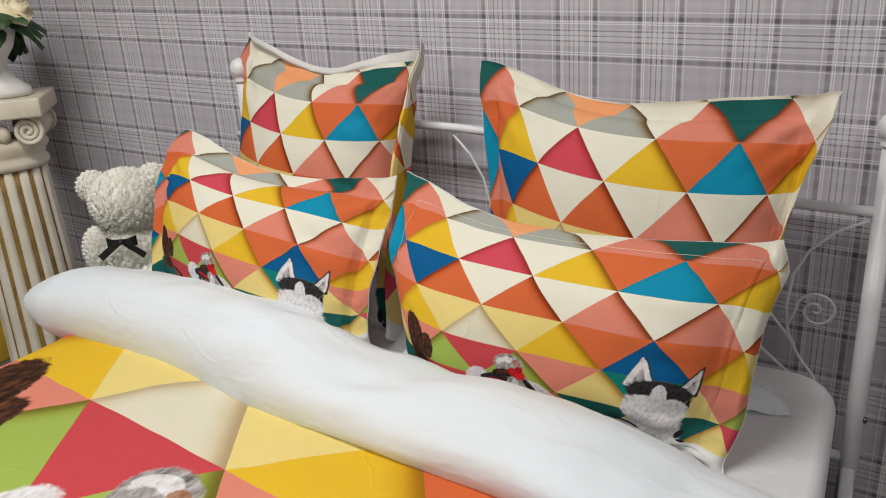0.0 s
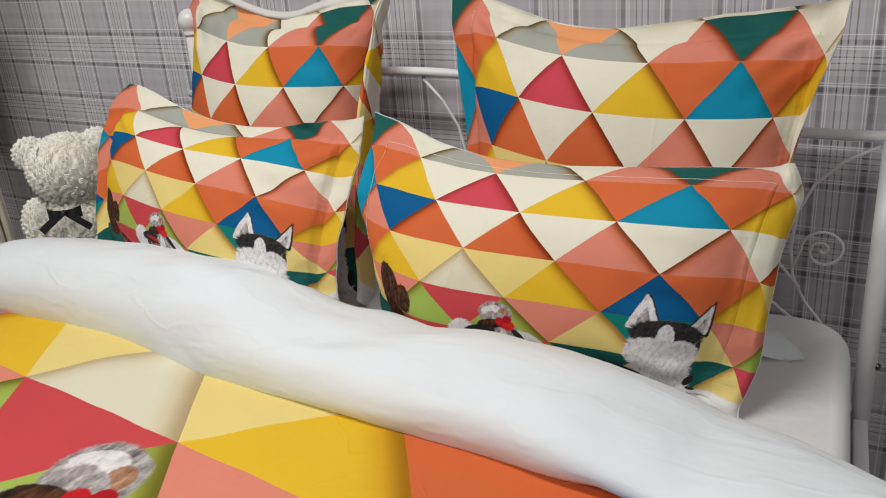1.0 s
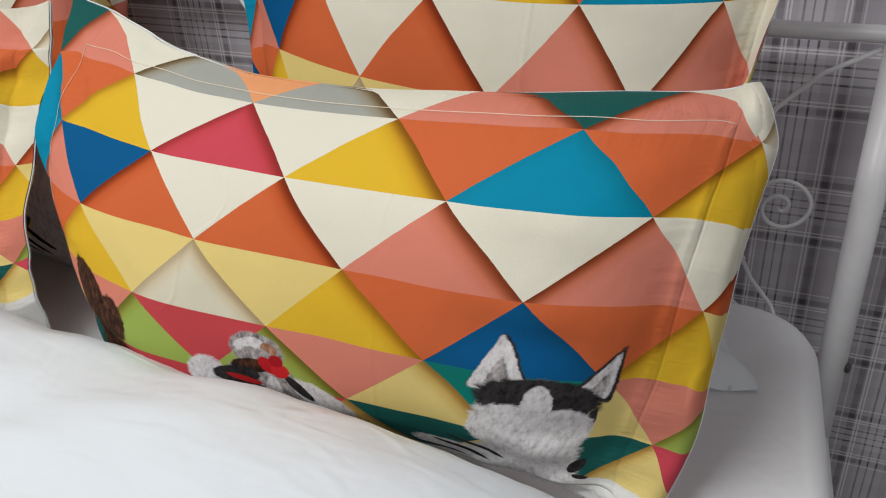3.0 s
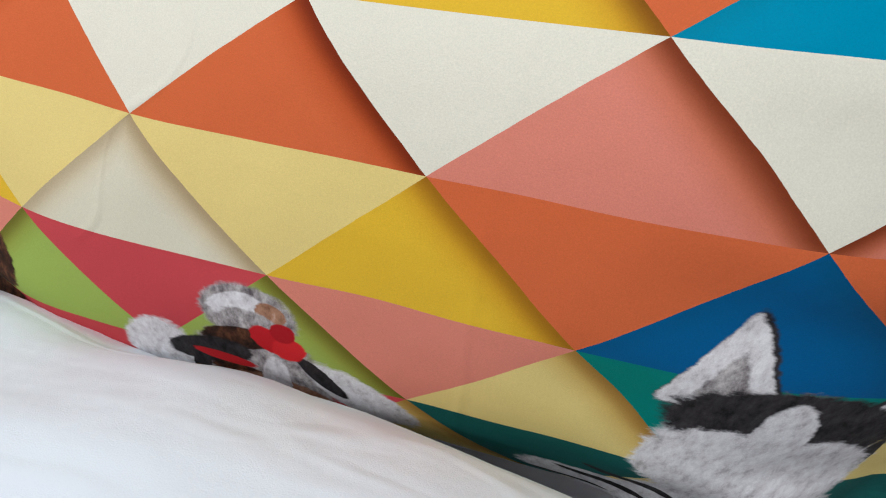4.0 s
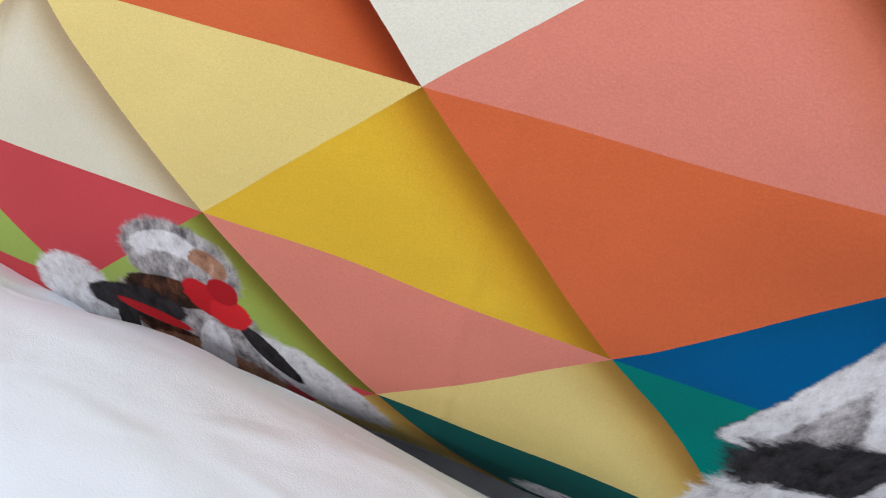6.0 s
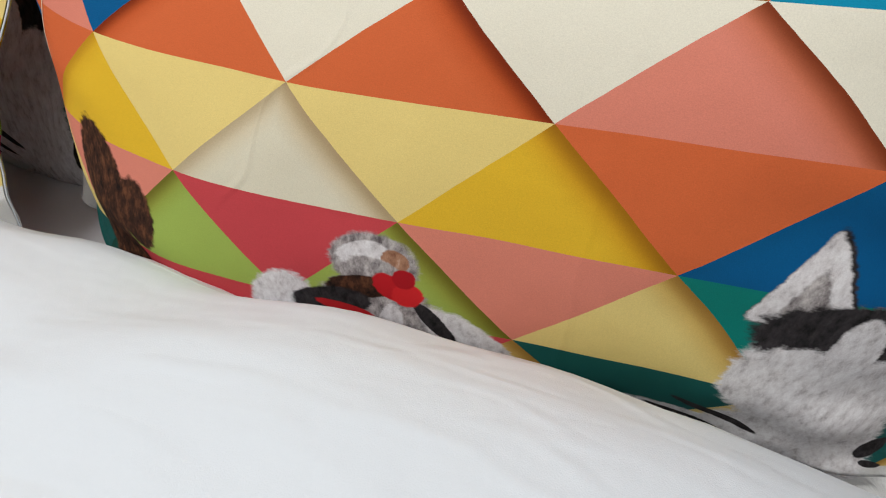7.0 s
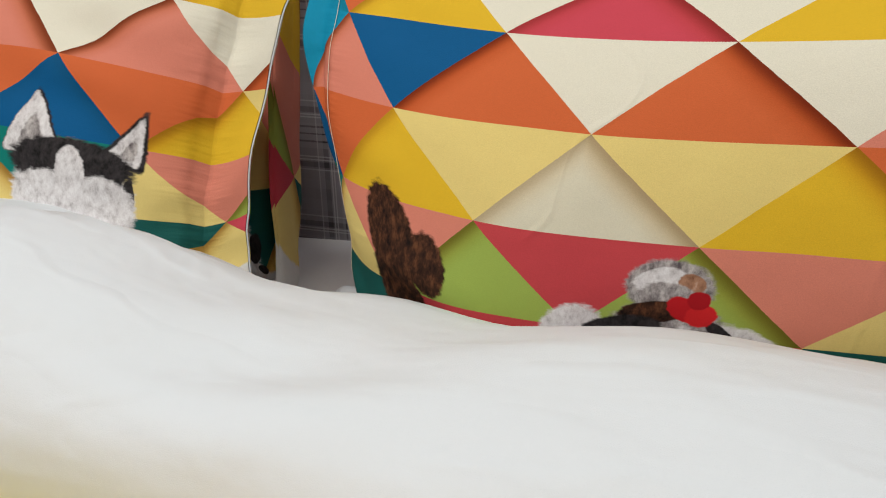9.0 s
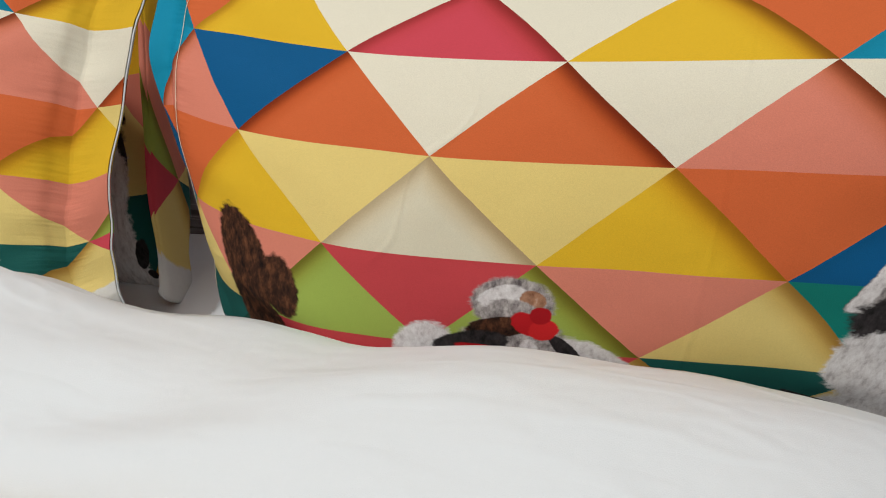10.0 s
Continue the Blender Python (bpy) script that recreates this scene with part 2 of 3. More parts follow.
def cloth(name, base, dirt, rough=0.85):
    t = Tree(name, rough)
    place = t.coords("Object")
    t.colour(t.mix(t.math("MULTIPLY", t.noise(place, 3.0, 5.0), 0.35), base, dirt)).normal(weave(t, place))
    t.b.inputs["Sheen Weight"].default_value = 0.2
    return t.mat


COTTON = cloth("white_cotton", lin(223, 229, 235), lin(207, 213, 221))


def wrinkled_cotton():
    """White cotton with long crossing wrinkles."""
    t = Tree("wrinkled_white_cotton", 0.85)
    place = t.coords("Object")
    t.colour(t.mix(t.math("MULTIPLY", t.noise(place, 3.0, 5.0), 0.35), lin(223, 229, 235), lin(207, 213, 221)))
    m = t.t.nodes.new("ShaderNodeMapping")
    t.put(m.inputs[0], place)
    m.inputs["Rotation"].default_value, m.inputs["Scale"].default_value = (0.5, 0.3, 0.55), (1.0, 3.0, 2.2)
    ridge = t.math("ABSOLUTE", t.math("SUBTRACT", t.noise(m.outputs[0], 3.2, 3.0, 0.5), 0.5))
    n = t.bump(t.step(ridge, 0.035, 0.0), 0.2, 0.003, weave(t, place))
    t.normal(t.bump(t.noise(m.outputs[0], 5.0, 3.0, 0.5), 0.4, 0.012, n))
    t.b.inputs["Sheen Weight"].default_value = 0.2
    return t.mat


FOLD_COTTON = wrinkled_cotton()
THREAD = cloth("cream_thread", lin(232, 216, 196), lin(214, 196, 172))
SHEET = cloth("grey_white_sheet", lin(226, 227, 230), lin(206, 206, 212))


def paint(name, base, dirt, rough, scale=12.0, depth=0.001, strength=0.3):
    t = Tree(name, rough)
    place = t.coords("Object")
    t.colour(t.mix(t.step(t.noise(place, scale, 5.0), 0.4, 0.7), base, dirt))
    t.normal(t.bump(t.noise(place, scale * 9, 3.0), strength, depth))
    return t.mat


METAL = paint("white_enamelled_steel", lin(226, 226, 230), lin(212, 212, 217), 0.3, 9.0, 0.0004, 0.15)
STEEL = paint("screw_steel", lin(120, 118, 116), lin(90, 88, 86), 0.3)
STEEL.node_tree.nodes["Principled BSDF"].inputs["Metallic"].default_value = 1.0
PLASTER = paint("ivory_plaster", lin(226, 220, 206), lin(204, 194, 172), 0.7, 6.0, 0.003)
GILT = paint("gilded_flute", lin(150, 120, 62), lin(118, 92, 48), 0.6, 20.0)
CERAMIC = paint("white_ceramic", lin(232, 230, 226), lin(218, 216, 214), 0.45)
ROSE = paint("cream_foam_rose", lin(240, 238, 230), lin(228, 225, 214), 0.85, 40.0)
PETAL = paint("cream_silk_petal", lin(240, 228, 196), lin(226, 206, 160), 0.7, 30.0)
LEAF = paint("green_silk_leaf", lin(62, 96, 54), lin(40, 70, 40), 0.6, 20.0)
RIBBON = paint("black_ribbon", lin(22, 20, 22), lin(36, 32, 34), 0.35, 30.0)
FLOOR = paint("grey_vinyl_floor", lin(120, 114, 108), lin(98, 92, 88), 0.5, 4.0)
# grey of the unseen walls and ceiling, kept dark to lower the bounce light
PLAIN = paint("plain_wall_paint", lin(146, 144, 147), lin(136, 134, 137), 0.9, 2.0)
MUSTARD = cloth("mustard_cloth", lin(214, 172, 30), lin(180, 140, 20))
TIMBER = paint("white_lacquered_wood", lin(225, 223, 220), lin(210, 208, 205), 0.5, 5.0)


def plaid_material():
    """Grey wallpaper with a woven plaid: pale double lines, soft bands and thin dark lines both ways."""
    t = Tree("plaid_wallpaper", 0.75)
    x, y, z = t.split(t.coords("Object"))
    g = lambda k: (k, k, k, 1)
    stripes = [(0.0, .34), (.045, .5), (.055, .98), (.067, .5), (.08, .98), (.092, .52), (.135, .62), (.16, .34), (.172, .66), (.22, .34), (.232, .68), (.285, .34), (.297, .64), (.35, .52),
               (.415, .98), (.427, .5), (.445, .98), (.457, .48), (.468, .34), (.515, .48), (.528, .86), (.54, .52), (.62, .55), (.7, .5), (.8, .54), (.9, .5), (.945, .86), (.957, .5)]
    across = t.ramp(t.math("FRACT", t.math("DIVIDE", t.math("ADD", x, 0.428 + 16.9), 0.169)), [(p, g(k)) for p, k in stripes], "CONSTANT")
    slant = t.math("ADD", z, t.math("MULTIPLY", t.math("ADD", x, 0.43), 0.043))
    level = t.ramp(t.math("FRACT", t.math("DIVIDE", t.math("SUBTRACT", 1.157 + 1.69, slant), 0.169)), [(p, g(k)) for p, k in stripes], "CONSTANT")
    both = t.mix(0.5, across, level)
    cloud = t.noise(t.coords("Object"), 4.0, 4.0)
    tone = t.ramp(both, [(0.34, lin(84, 80, 87)), (0.43, lin(146, 142, 150)), (0.51, lin(188, 184, 193)), (0.6, lin(203, 200, 208)), (0.75, lin(232, 230, 234)), (0.95, lin(246, 245, 247))])
    t.colour(t.mix(t.math("MULTIPLY", cloud, 0.25), tone, lin(160, 155, 163)))
    t.normal(t.bump(t.noise(t.coords("Object"), 600.0, 2.0), 0.25, 0.0006))
    return t.mat


PLAID = plaid_material()


# ---------- building helpers ----------
def part(name, bm, material, parent=None, label="", smooth=True):
    me = bpy.data.meshes.new(name)
    bm.normal_update()
    bm.to_mesh(me)
    bm.free()
    me.materials.append(material)
    for p in me.polygons:
        p.use_smooth = smooth
    ob = new(name, me)
    if parent:
        ob.parent = parent
    if label:
        ob["label"] = label
    return ob


def box_bm(x0, x1, y0, y1, z0, z1, bevel=0.0, segments=2):
    bm = bmesh.new()
    bmesh.ops.create_cube(bm, size=1.0)
    for v in bm.verts:
        v.co = Vector(((x0 + x1) / 2 + v.co.x * (x1 - x0), (y0 + y1) / 2 + v.co.y * (y1 - y0), (z0 + z1) / 2 + v.co.z * (z1 - z0)))
    if bevel:
        bmesh.ops.bevel(bm, geom=list(bm.edges), offset=bevel, segments=segments, affect="EDGES", profile=0.6)
    return bm


def grid_bm(nu, nv, place, uv=None, bm=None, edges=None):
    """A sheet of nu x nv quads from place(a, b), a and b in 0..1."""
    bm = bm or bmesh.new()
    layer = bm.loops.layers.uv.verify()
    second = bm.loops.layers.uv.new("edges") if edges else None
    vs = [[bm.verts.new(place(i / nu, j / nv)) for i in range(nu + 1)] for j in range(nv + 1)]
    for j in range(nv):
        for i in range(nu):
            f = bm.faces.new((vs[j][i], vs[j][i + 1], vs[j + 1][i + 1], vs[j + 1][i]))
            if uv:
                for l, (p, q) in zip(f.loops, ((i, j), (i + 1, j), (i + 1, j + 1), (i, j + 1))):
                    l[layer].uv = uv(p / nu, q / nv)
                    if edges:
                        l[second].uv = edges(p / nu, q / nv)
    return bm


def lathe_bm(profile, n=32, flutes=0, depth=0.0, bm=None):
    """A turned body from (radius, height) pairs; flutes cut into it where wanted."""
    bm = bm or bmesh.new()
    rings = []
    for r, z in profile:
        ring = []
        for k in range(n):
            a = 2 * math.pi * k / n
            rr = r - (depth * max(0.0, math.cos(a * flutes)) ** 0.6 if flutes else 0.0)
            ring.append(bm.verts.new((rr * math.cos(a), rr * math.sin(a), z)))
        rings.append(ring)
    for a, b in zip(rings, rings[1:]):
        for k in range(n):
            bm.faces.new((a[k], a[(k + 1) % n], b[(k + 1) % n], b[k]))
    bm.faces.new(rings[0][::-1])
    bm.faces.new(rings[-1])
    return bm


def tube_bm(points, radius, n=10, bm=None):
    """A round bar along a line of points."""
    bm = bm or bmesh.new()
    pts = [Vector(p) for p in points]
    rings, side = [], None
    for k, p in enumerate(pts):
        d = (pts[min(k + 1, len(pts) - 1)] - pts[max(k - 1, 0)]).normalized()
        side = (side - d * side.dot(d)).normalized() if side else d.orthogonal().normalized()
        up = d.cross(side)
        rings.append([bm.verts.new(p + radius * (math.cos(2 * math.pi * q / n) * side + math.sin(2 * math.pi * q / n) * up)) for q in range(n)])
    for a, b in zip(rings, rings[1:]):
        for q in range(n):
            bm.faces.new((a[q], a[(q + 1) % n], b[(q + 1) % n], b[q]))
    bm.faces.new(rings[0][::-1])
    bm.faces.new(rings[-1])
    return bm


def table(x, stops):
    """Smooth curve through a short list of (x, value)."""
    if x <= stops[0][0]:
        return stops[0][1]
    for k, ((a, p), (b, q)) in enumerate(zip(stops, stops[1:])):
        if x <= b:
            o, r = stops[max(k - 1, 0)], stops[min(k + 2, len(stops) - 1)]
            m, n = (q - o[1]) / (b - o[0]), (r[1] - p) / (r[0] - a)
            f, w = (x - a) / (b - a), b - a
            return (2 * f ** 3 - 3 * f * f + 1) * p + (f ** 3 - 2 * f * f + f) * w * m + (3 * f * f - 2 * f ** 3) * q + (f ** 3 - f * f) * w * n
    return stops[-1][1]


# ---------- the room ----------
WALL_Y = 1.52
tagged(part("floor", box_bm(-4.2, 2.6, -3.6, 1.7, -0.1, 0.0), FLOOR, smooth=False), "grey vinyl floor of the show room", "floor", kind="structure")
# ceiling is out of view, added to enclose the light
tagged(part("ceiling", box_bm(-4.2, 2.6, -3.6, 1.7, 2.7, 2.8), PLAIN, smooth=False), "unseen plain ceiling added to close the room", "ceiling", kind="structure")
tagged(part("wall_north", box_bm(-4.0, 2.4, WALL_Y, WALL_Y + 0.12, 0, 2.7), PLAID, smooth=False), "grey plaid wallpaper with white and dark lines", "wall", kind="structure")
# the other three walls are unseen, added to bounce the lamp light
tagged(part("wall_south", box_bm(-4.0, 2.4, -3.5, -3.38, 0, 2.7), PLAIN, smooth=False), "unseen plain wall added to close the room", "wall", kind="structure")
tagged(part("wall_west", box_bm(-4.12, -4.0, -3.5, 1.64, 0, 2.7), PLAIN, smooth=False), "unseen plain side wall added to bounce light", "wall", kind="structure")
tagged(part("wall_east", box_bm(2.4, 2.52, -3.5, 1.64, 0, 2.7), PLAIN, smooth=False), "unseen plain side wall added to bounce light", "wall", kind="structure")


# ---------- the bed ----------
def knob_post(x, y, top, bed):
    post = part("post", lathe_bm([(0.0165, 0.0), (0.0165, top - 0.05)], 24), METAL, bed)
    post.location = (x, y, 0)
    ball = [(0.0185, 0), (0.0205, 0.004), (0.0185, 0.008)] + [(max(0.027 * math.sin(a), 0.002), 0.033 - 0.027 * math.cos(a)) for a in [radians(q) for q in range(40, 181, 14)]]
    finial = part("finial", lathe_bm(ball, 28), METAL, post, "round white ball finial")
    finial.location = (0, 0, top - 0.056)
    for z in (0.43, 0.815):
        screw = part("screw", lathe_bm([(0.006, 0), (0.007, 0.002), (0.006, 0.005), (0.002, 0.006)], 12), STEEL, post)
        screw.matrix_local = pose(0.0155, -0.005, z, 0, 90, -20)


def bed_frame():
    bed = tagged(new("bed_frame"), "white enamelled metal bed with scrolled headboard", "bed")
    y = 1.43
    knob_post(0.028, y, 1.0, bed)
    knob_post(-1.4, y, 1.09, bed)
    rail = [(x, y, table(x, [(-1.44, 0.90), (-1.15, 0.938), (-0.72, 0.937), (-0.3, 0.85), (-0.1, 0.835), (0.028, 0.83)])) for x in np.linspace(-1.44, 0.028, 60)]
    part("top_rail", tube_bm(rail, 0.009, 14), METAL, bed)
    part("lower_rail", tube_bm([(-1.44, y, 0.34), (0.028, y, 0.34)], 0.009, 14), METAL, bed)
    # two scrolls facing away from the middle, and two bowed wires at the middle
    for mirror in (1, -1):
        c = -0.715
        at = lambda x, z: (c + mirror * (x + 0.011 - c), y + 0.004, z - 0.007)
        arc = [(0.0, 0.822), (-0.05, 0.795), (-0.09, 0.755), (-0.113, 0.705), (-0.119, 0.64), (-0.112, 0.585), (-0.09, 0.54), (-0.062, 0.505), (-0.05, 0.47), (-0.045, 0.43)]
        part("scroll_wire", tube_bm([at(*p) for p in arc], 0.0028, 8), METAL, bed)
        spiral = [at(-0.116, 0.60)]
        for k in range(60):
            a = radians(185 - k * 12)
            r = 0.031 * (1 - max(0, k - 14) / 48) ** 1.5 + 0.002
            spiral.append(at(-0.070 + r * math.cos(a), 0.638 + r * math.sin(a)))
        part("scroll_wire", tube_bm(spiral, 0.0026, 8), METAL, bed)
        part("scroll_wire", tube_bm([at(*p) for p in ((-0.18, 0.66), (-0.142, 0.616), (-0.112, 0.58), (-0.10, 0.565))], 0.0028, 8), METAL, bed)
        part("scroll_wire", tube_bm([at(*p) for p in ((-0.22, 0.6), (-0.167, 0.554), (-0.09, 0.49), (-0.05, 0.45))], 0.0028, 8), METAL, bed)
        part("scroll_wire", tube_bm([(c + mirror * dx, y + 0.004, z) for dx, z in ((-0.09, 0.928), (-0.05, 0.885), (-0.02, 0.835), (-0.005, 0.78), (0.0, 0.7), (-0.02, 0.6), (-0.06, 0.5), (-0.08, 0.43))], 0.0028, 8), METAL, bed)
    for x in (-1.44, 0.028):
        part("side_rail", box_bm(x - 0.012, x + 0.012, -0.6, 1.41, 0.27, 0.33, 0.004), METAL, bed)
        part("foot_post", lathe_bm([(0.019, 0), (0.019, 0.5), (0.01, 0.51)], 20), METAL, bed).location = (x, -0.6, 0)
    part("slat_deck", box_bm(-1.42, -0.005, -0.6, 1.4, 0.28, 0.3, 0.002), METAL, bed)
    return bed


bed_frame()

MT = 0.532  # top of the mattress


def mattress_bm():
    bm = bmesh.new()
    x0, x1, y0, y1, r = -1.43, -0.003, -0.58, 1.392, 0.09
    ring = []
    for cx, cy, a0 in ((x1 - r, y0 + r, -90), (x1 - r, y1 - r, 0), (x0 + r, y1 - r, 90), (x0 + r, y0 + r, 180)):
        for k in range(9):
            a = radians(a0 + k * 11.25)
            ring.append((cx + r * math.cos(a), cy + r * math.sin(a), math.cos(a), math.sin(a)))
    rows = [(0.0, 0.3), (0.0, 0.5), (0.004, 0.515), (0.012, 0.526), (0.025, MT)]
    loops = [[bm.verts.new((x - nx * o, y - ny * o, z)) for x, y, nx, ny in ring] for o, z in rows]
    for a, b in zip(loops, loops[1:]):
        for k in range(len(ring)):
            bm.faces.new((a[k], a[(k + 1) % len(ring)], b[(k + 1) % len(ring)], b[k]))
    bm.faces.new(loops[0][::-1])
    bm.faces.new(loops[-1])
    return bm


mattress = tagged(part("mattress", mattress_bm(), SHEET), "mattress in a grey-white fitted sheet", "mattress")


# ---------- pillows ----------
DEPTH = [(i, j) for i in range(6) for j in range(6) if i + j <= 5]
DRIFT = [(i, j) for i in range(6) for j in range(6) if 2 <= i + j <= 5]


def pillow(size, seat, bulge, pull, rise, ext, grow, plain, label, seed, tucked=0.0, flare=((-1, 0), (1, 0)), turns=()):
    """A stuffed case with a flat flange: a puff of the given size, with soft sags (bulge) and stretches (pull, rise) as powers of a and b."""
    W, H, T, ex, flat = size
    x0, y0, z0, yaw, lean, u0, v0, s, h = seat
    cl, sl, cy, sy = math.cos(lean), math.sin(lean), math.cos(yaw), math.sin(yaw)
    poly = lambda cs, powers, a, b: sum(c * a ** i * b ** j for c, (i, j) in zip(cs, powers))
    low = -1 - 2 * ext / H

    def widen(a, b):
        f = min(1.0, max(0.0, (a - 0.8) / 0.2))
        return table(b, flare) * f * f * (3 - 2 * f)

    def turned(a, b):
        """How the border is turned at a side or corner: (side of a, side of b, outwards, forwards, upwards)."""
        soft = lambda q, lo: (lambda f: f * f * (3 - 2 * f))(min(1.0, max(0.0, (q - lo) / (1 - lo))))
        out = fore = up = 0.0
        for sa, sb, dx, dd, dz in turns:
            w = (soft(sa * a, 0.8) if sa else 1.0) * (soft(sb * b, 0.7) if sb else 1.0)
            out, fore, up = out + w * dx, fore + w * dd, up + w * dz
        return out, fore, up

    def surface(a01, b01, side, more=0.0, lift=0.0):
        a, b = 2 * a01 - 1, low + b01 * (1 - low + more)
        aq, bq = min(1.0, max(-1.0, a)), min(1.05, max(-1.05, b))
        ac = min(1, max(-1, a / (1 - 2 * flat / W)))
        bc = min(1, max(-1, b / (1 - 2 * flat / H)))
        puff = max((1 - ac * ac) * (1 - bc * bc), 0.0) ** ex
        rim = max(abs(aq), min(1, abs(bq)))
        wob = noise.noise(Vector((a * 2.2 + seed, b * 1.6, seed * 2.3))) * 0.006 + noise.noise(Vector((a * 6 + seed, b * 4, seed))) * 0.0025
        tuck = 0.0048 * math.sin(26 * (ac - 0.8 * bc * (1 if ac > 0 else -1)) + seed) * max(0.0, abs(ac * bc) - 0.22) * (1 if rim < 0.86 else 0.5)
        strain = 0.0055 * math.sin(21 * b + 8 * a + seed) * math.exp(-((abs(a) - 0.6) / 0.2) ** 2) * (1.0 if a > 0 else 0.6) * (0.4 + noise.noise(Vector((a * 3, b * 3, seed + 4))))
        tuck += strain
        frill = (0.003 * math.sin(7 * a + 3 * b + seed) + 0.0018 * math.sin(19 * a - 13 * b)) * max(0.0, rim - 0.8) / 0.2
        d = T * puff if side > 0 else -0.5 * T * puff
        d += poly(bulge, DEPTH, aq, bq) + frill + wob * (1 - rim) * 1.6 + tuck + lift + turned(a, b)[1] + (0.0011 if side > 0 else -0.0026 if side < 0 else -0.0007)
        x = a * W / 2 + poly(pull, DRIFT, aq, bq) - tucked * max(0.0, a) ** 2 * max(0.0, -0.1 - b) + widen(a, b) + turned(a, b)[0]
        z = b * H / 2 + poly(rise, DRIFT, aq, bq) + turned(a, b)[2]
        y, z = -d * cl + z * sl, z * cl + d * sl
        return Vector((x * cy - y * sy, x * sy + y * cy, z + H / 2))

    def uv(a01, b01):
        return ((2 * a01 - 1) * W / 2 + widen(2 * a01 - 1, low + b01 * (1 - low))) / s + u0, v0 - (low + b01 * (1 - low)) * H / 2 / h + plain * max(0.0, -(low + b01 * (1 - low)) - 0.4) / 0.6

    thing = tagged(new("pillow"), label, "pillow", "pillows on the bed")
    thing.location = (x0, y0, z0 - H / 2)
    near = lambda f, size: min(f, 1 - f) * size
    part("front_panel", grid_bm(112, 80, lambda a, b: surface(a, b, 1), uv, edges=lambda a, b: (near(a, W), near(b, H))), CASE, thing)
    top = (1 - low) / (1 - low + grow)
    part("back_panel", grid_bm(96, 68, lambda a, b: surface(1 - a, b, -1, grow), lambda a, b: uv(1 - a, b / top) if b <= top else (0, 9), edges=lambda a, b: (near(a, W), near(b, H))), CASE, thing)
    rim = [surface(a, 0, 0) for a in np.linspace(0, 1, 60)] + [surface(1, b, 0) for b in np.linspace(0, 1, 40)[1:]] + [surface(a, 1, 0) for a in np.linspace(1, 0, 60)[1:]] + [surface(0, b, 0) for b in np.linspace(1, 0, 40)[1:]]
    part("hem", tube_bm(rim, 0.0008, 6), COTTON, thing, "white stitched hem")
    p, q = FLANGE / W, FLANGE / H
    for ends in (((1 - p, 1 - q), (p, 1 - q)), ((p, 1 - q), (p, q))):
        line = [surface(*Vector(ends[0]).lerp(Vector(ends[1]), f), 1, lift=0.0002) for f in np.linspace(0, 1, 81)]
        part("stitching", tube_bm(line, 0.0004 if ends[0][1] == ends[1][1] else 0.00025, 5), THREAD, thing, "fine cream stitched seam")
    return thing


pillow((0.7, 0.43, 0.06, 0.8, 0.03), [-0.4154, 1.0486, 0.7184, -0.4401, -0.0067, 1.0782, 1.4618, 0.1357, 0.0621],
       [0.0086, -0.0484, -0.0279, -0.0376, -0.0064, 0.0618, -0.1353, 0.0468, 0.0154, -0.0322, -0.032, 0.0632, 0.0199, -0.0397, -0.1061, 0.0204, -0.0722, 0.0105, -0.0858, 0.0247, -0.028],
       [-0.0321, 0.0183, 0.0122, -0.0494, 0.0459, -0.0442, -0.0323, 0.0138, 0.0135, 0.0095, -0.0046, -0.0111, -0.0255, -0.0116, 0.0431, -0.0299, -0.0149, -0.0596],
       [-0.0252, -0.0526, -0.0035, -0.0072, 0.0151, 0.0184, -0.0353, -0.0081, 0.028, 0.0031, 0.013, 0.0173, -0.0396, -0.0034, -0.0139, -0.0316, -0.018, 0.0125], 0, 0, 0, "bright triangle-print pillow standing in front, over a white sheet", 1,
       flare=((-1, 0.0), (-0.75, 0.024), (-0.5, 0.034), (0, 0.021), (0.5, 0.012), (1, 0.0)), turns=((1, 0, 0.006, 0.03, 0.0), (1, 1, 0.012, 0.07, 0.032)))
pillow((0.7, 0.52, 0.08, 0.5, 0.05), [-0.3706, 1.2921, 0.792, -0.2455, 0.4107, 1.1375, 0.877, 0.1359, 0.0879],
       [0.0021, 0.0381, 0.0096, 0.0108, -0.0081, 0.0039, -0.0838, -0.0194, 0.0066, 0.0285, 0.0068, -0.0124, 0.0169, 0.0181, 0.0077, 0.0098, -0.0086, -0.0066, 0.0096, -0.0038, 0.0079],
       [-0.008, 0.0017, -0.0044, 0.0005, 0.0207, -0.0123, -0.0302, 0.0089, 0.015, -0.0368, 0.0153, 0.0159, -0.08, 0.0182, 0.0512, -0.0338, 0.0313, -0.0064],
       [0.0033, 0.0071, -0.0207, -0.0254, -0.0018, 0.0117, 0.001, 0.0254, 0.0582, 0.0386, -0.0264, 0.0249, -0.0131, -0.0145, -0.0552, -0.0098, -0.0495, 0.042], 0, 0, 1.2, "bright triangle-print pillow leaning on the headboard rail", 4, 0.06, turns=((0, 1, 0.0, -0.014, 0.005), (1, 1, -0.02, -0.03, 0.01), (1, 0, 0.014, 0.045, 0.0)))
